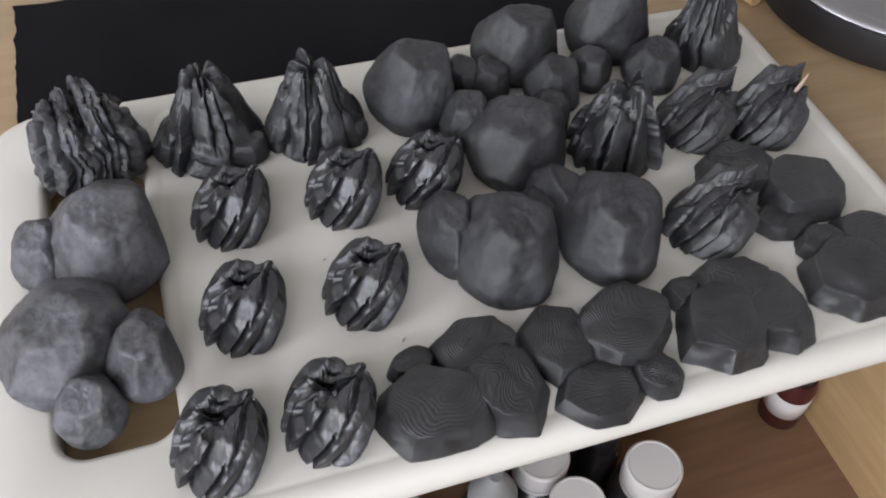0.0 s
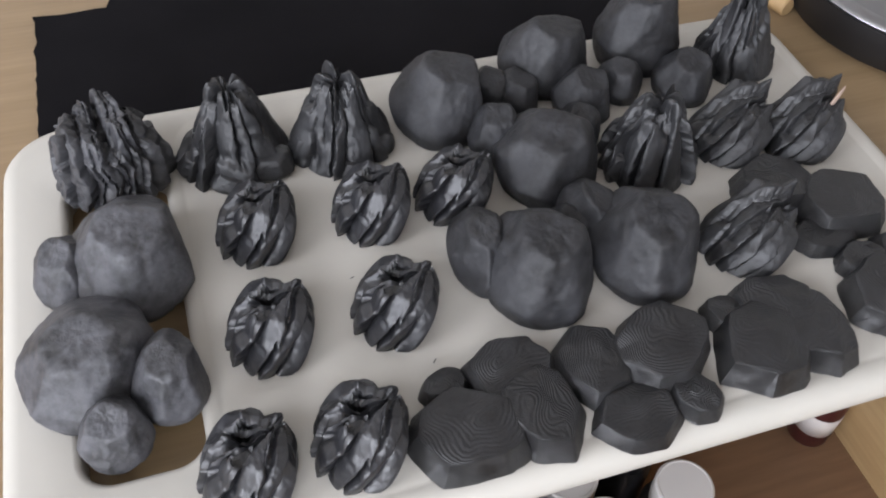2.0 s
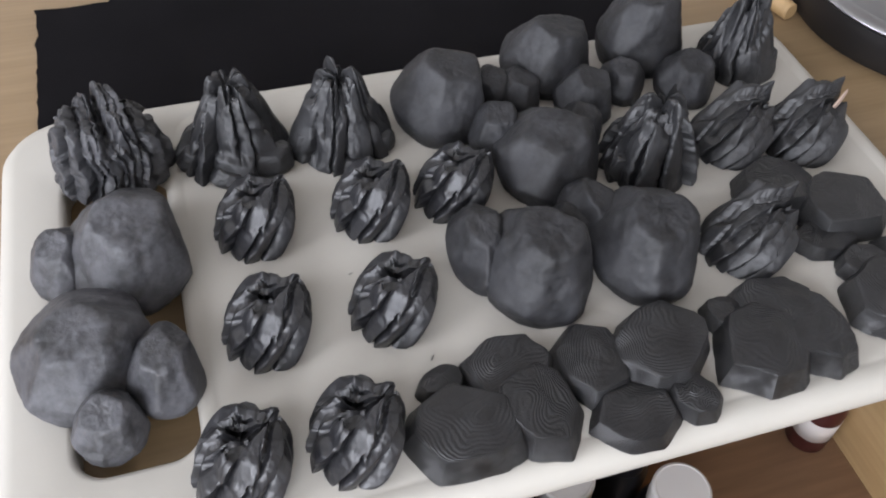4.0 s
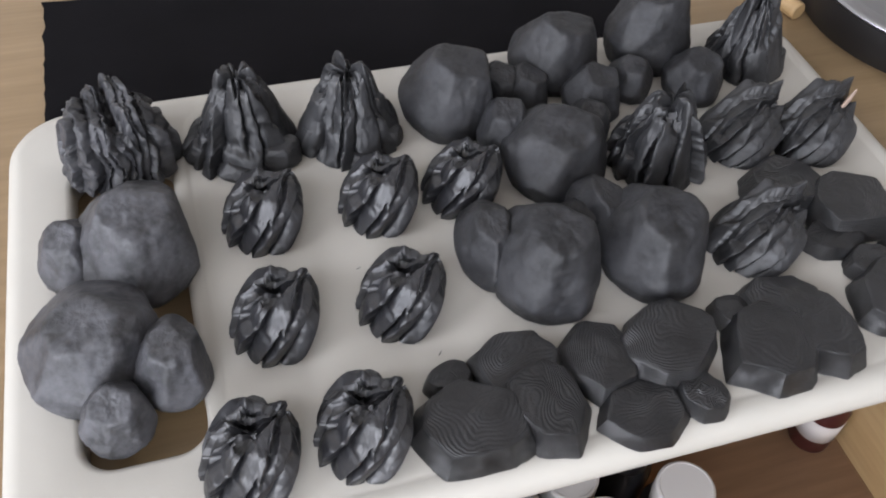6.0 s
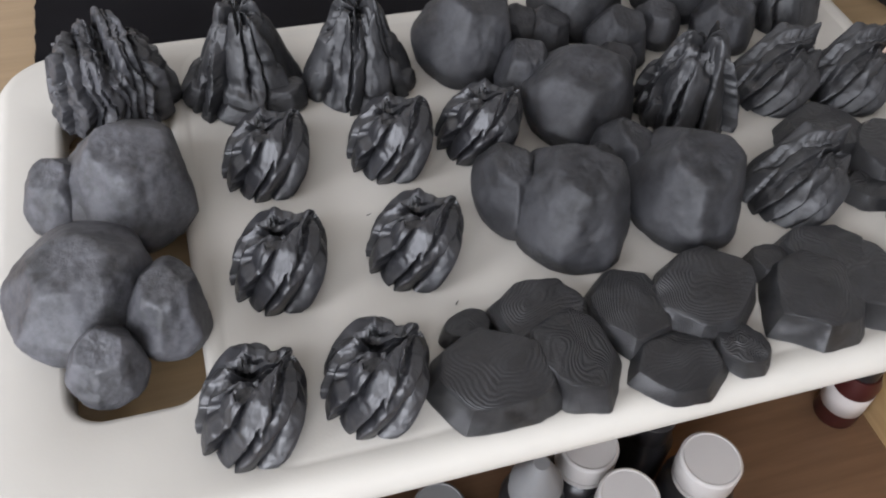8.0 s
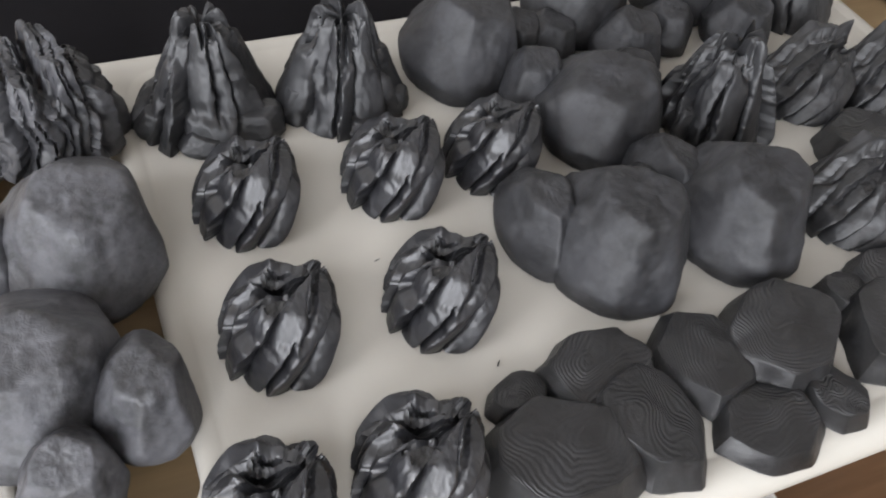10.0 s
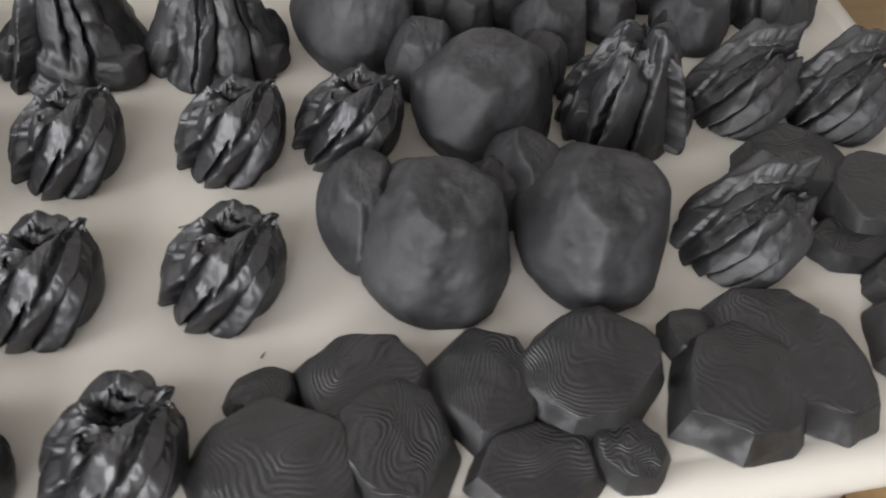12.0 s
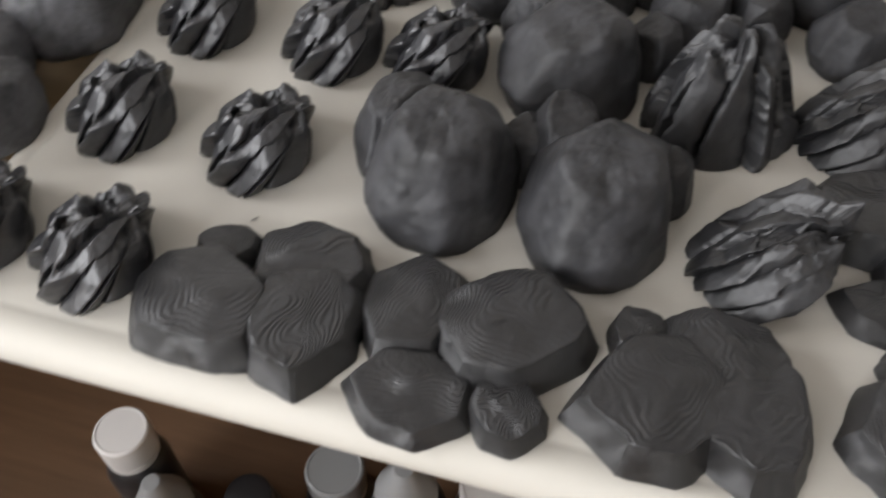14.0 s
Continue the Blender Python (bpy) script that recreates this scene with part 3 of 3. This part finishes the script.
for x, y, turn in ((0.3565, 0.1540, 0), (0.3950, 0.1455, 6), (0.3285, 0.0865, 0)):
    shape = ridge_rock("leaning_rock", x, y, dict(
        rx=0.0178, ry=0.0190, h=0.0250, profile=HUMP, grain=(0.85, 0.08), gather=0.35, cells=(19, 18, 12), ends=((0.40, 0.90), (0.82, 1.1)), seed=431, amp=0.23, step=0.11, crown=0.24, lean=0.56, warp=0.06,
        tips=((0.50, 0.20, 0.18, 0.25), (0.55, -0.30, 0.16, 0.25), (-0.3, 0.65, 0.25, 0.25))),
        LEAN, "leaning splintered rocks on the board", turn=turn, mat=RESIN_SPIRE, mesh=shape)


# a bare tan splinter at the end of one leaning rock
bare = [o for o in bpy.data.objects if o.name.startswith("leaning_rock")][1]
part("bare_tip", tongue_bm((0.0150, -0.0030, 0.0205), (0.0215, -0.0020, 0.0315), 0.0013, 0.0008, Vector((0, -1, 0.2)), 5, 0.05), TAN_TIP, bare, "chipped tan tip")

for x, y, turn, size in ((0.1725, 0.0645, 50, 0.0011), (0.1500, 0.1180, 20, 0.0010), (0.2100, 0.1280, 80, 0.0009)):
    b = tongue_bm((0, 0, 0.00006), (size * 2, 0, 0.00006), size * 0.22, 0.00006, Vector((0, 0, 1)), 3, 0.3)
    speck = part("grey_crumb", b, RESIN_SHARD, None)
    speck.matrix_world = pose(x, y, 0.0001, 0, 0, turn)
    tagged(speck, "tiny grey crumb of resin lying on the board", "crumb", "crumbs on the board")


# ---------------------------------------------------------------- cloth and things at the back
def cloth():
    bm = bmesh.new()
    nx, ny = 60, 26
    top, low = [], []
    for j in range(ny + 1):
        rt, rl = [], []
        for i in range(nx + 1):
            u, v = i / nx, j / ny
            x = 0.016 + 0.37 * u + 0.0015 * hill((0, v * 6, 0), 2, 4) * (1 - u)
            far = 0.377 if u < 0.12 else 0.395 + 0.05 * min((u - 0.12) * 4, 1)
            y = 0.2632 + (far - 0.2632) * v + 0.002 * hill((u * 7, 0, 0), 2, 9) * v
            z = DESK_Z + 0.0028 + 0.0008 * hill((x, y, 0), 22, 2)
            rt.append(bm.verts.new((x, y, z)))
            rl.append(bm.verts.new((x, y, DESK_Z + 0.0002)))
        top.append(rt)
        low.append(rl)
    for j in range(ny):
        for i in range(nx):
            bm.faces.new((top[j][i], top[j][i + 1], top[j + 1][i + 1], top[j + 1][i]))
            bm.faces.new((low[j][i], low[j + 1][i], low[j + 1][i + 1], low[j][i + 1]))
    edge = [(0, i) for i in range(nx)] + [(j, nx) for j in range(ny)] + [(ny, i) for i in range(nx, 0, -1)] + [(j, 0) for j in range(ny, 0, -1)]
    for k in range(len(edge)):
        a, b = edge[k], edge[(k + 1) % len(edge)]
        bm.faces.new((top[a[0]][a[1]], low[a[0]][a[1]], low[b[0]][b[1]], top[b[0]][b[1]]))
    return tagged(part("black_cloth", bm, CLOTH, None, sharp=60), "folded black cloth lying flat on the desk behind the board", "cloth")


cloth()


def pot():
    thing = tagged(new("round_pot"), "round black pot with a steel rim standing on the desk", "pot")
    thing.location = (0.562, 0.246, DESK_Z + 0.0003)
    part("pot_body", lathe_bm([(0, 0), (0.080, 0), (0.086, 0.003), (0.089, 0.014), (0.087, 0.026), (0.080, 0.026), (0.080, 0.020), (0, 0.020)], 72), POT, thing, sharp=40)
    part("rim", lathe_bm([(0.0795, 0.0262), (0.0870, 0.0262), (0.0885, 0.0285), (0.0870, 0.031), (0.0795, 0.031), (0.0785, 0.0285), (0.0795, 0.0262)], 72), STEEL, thing, "shiny steel rim", sharp=60)
    part("lid", lathe_bm([(0.0780, 0.0290), (0.055, 0.036), (0.02, 0.039), (0, 0.039)], 72), STEEL, thing, "shiny steel lid")
    return thing


def dowel():
    bm = lathe_bm([(0, 0), (0.0050, 0), (0.0058, 0.0008), (0.0058, 0.079), (0.0050, 0.08), (0, 0.08)], 24)
    ob = part("wooden_dowel", bm, DRAWER, None, sharp=40)
    ob.matrix_world = pose(0.470, 0.262, DESK_Z + 0.0062, -90, 0, 14)
    return tagged(ob, "short pale wooden dowel lying on the desk", "dowel")


pot()
dowel()


# ---------------------------------------------------------------- paint bottles in the drawer
def bottle(x, y, top, r, kind, label):
    thing = tagged(new("paint_bottle"), label, "bottle", "paint bottles in the drawer")
    thing.location = (x, y, DFLOOR + 0.0003)
    H = top - DFLOOR
    if kind in ("cap", "grey"):
        top_mat, top_label = (CAP, "round white plastic cap") if kind == "cap" else (CLEAR_GREY, "round grey plastic cap")
        neck = H - 0.022
        part("bottle_body", lathe_bm([(0, 0), (r * 1.1, 0), (r * 1.22, 0.002), (r * 1.22, neck - 0.010), (r * 1.05, neck - 0.003), (r * 0.8, neck), (r * 0.8, neck + 0.006), (0, neck + 0.006)]), DARK, thing, "dark bottle body", sharp=40)
        part("collar", lathe_bm([(r * 0.82, neck + 0.001), (r * 0.97, neck + 0.001), (r * 0.97, neck + 0.0045), (r * 0.82, neck + 0.0045)]), CAP, thing, "white collar ring", sharp=40)
        part("cap", lathe_bm([(0, neck + 0.0061), (r * 0.99, neck + 0.006), (r, neck + 0.0068), (r, H - 0.0016), (r * 0.97, H - 0.0005), (r * 0.90, H), (r * 0.86, H - 0.0004), (0, H - 0.0004)]), top_mat, thing, top_label, sharp=18)
    elif kind == "dropper":
        neck = H - 0.030
        part("bottle_body", lathe_bm([(0, 0), (r * 1.1, 0), (r * 1.2, 0.002), (r * 1.2, neck - 0.008), (r * 1.0, neck - 0.002), (r * 0.75, neck), (0, neck)]), DARK, thing, "dark bottle body", sharp=40)
        part("dropper_cap", lathe_bm([(0, neck + 0.0002), (r * 0.95, neck + 0.0002), (r * 0.97, neck + 0.010), (r * 0.88, neck + 0.0125), (r * 0.55, neck + 0.022), (r * 0.38, H - 0.002), (r * 0.28, H), (0, H)]), CLEAR_GREY, thing, "grey tapered dropper cap", sharp=50)
    elif kind == "dark":
        part("bottle_body", lathe_bm([(0, 0), (r * 0.95, 0), (r, 0.002), (r, H * 0.66), (r * 0.8, H * 0.74), (0, H * 0.74)]), DARK, thing, sharp=40)
        part("cap", lathe_bm([(0, H * 0.741), (r * 0.8, H * 0.741), (r * 0.8, H * 0.985), (r * 0.7, H), (0, H)]), DARK, thing, "black screw cap", sharp=40)
    else:
        part("bottle_body", lathe_bm([(0, 0), (r * 0.9, 0), (r, 0.002), (r, H * 0.62), (r * 0.8, H * 0.72), (0, H * 0.72)]), RED, thing, "dark red bottle body", sharp=40)
        part("label_band", lathe_bm([(r * 1.004, H * 0.22), (r * 1.02, H * 0.22), (r * 1.02, H * 0.50), (r * 1.004, H * 0.50)]), LABEL, thing, "pale paper label band")
        part("cap", lathe_bm([(0, H * 0.721), (r * 0.7, H * 0.721), (r * 0.7, H * 0.985), (r * 0.62, H), (0, H)]), DARK, thing, "black screw cap", sharp=40)
    return thing


W = "dark paint bottle with a round white cap, standing in the drawer"
G = "dark paint bottle with a round grey cap in the drawer"
D = "plain black paint bottle with a black screw cap in the drawer"
N = "dark paint bottle with a grey tapered dropper cap in the drawer"
for x, y, top, r, kind, label in (
        (0.3175, 0.0390, -0.150, 0.0170, "cap", W), (0.2660, 0.0310, -0.150, 0.0165, "cap", W), (0.2590, 0.0660, -0.155, 0.0165, "cap", W),
        (0.2220, 0.0510, -0.130, 0.0145, "dropper", N), (0.1770, 0.0680, -0.190, 0.0150, "grey", G), (0.1120, 0.0230, -0.150, 0.0135, "dropper", N),
        (0.0860, 0.0420, -0.150, 0.0130, "cap", W), (0.4590, 0.0830, -0.165, 0.0140, "red", "small red paint bottle with a white label by the drawer side"),
        (0.3050, 0.0780, -0.160, 0.0165, "dark", D), (0.1450, 0.0400, -0.180, 0.0140, "dark", D)):
    bottle(x, y, top, r, kind, label)
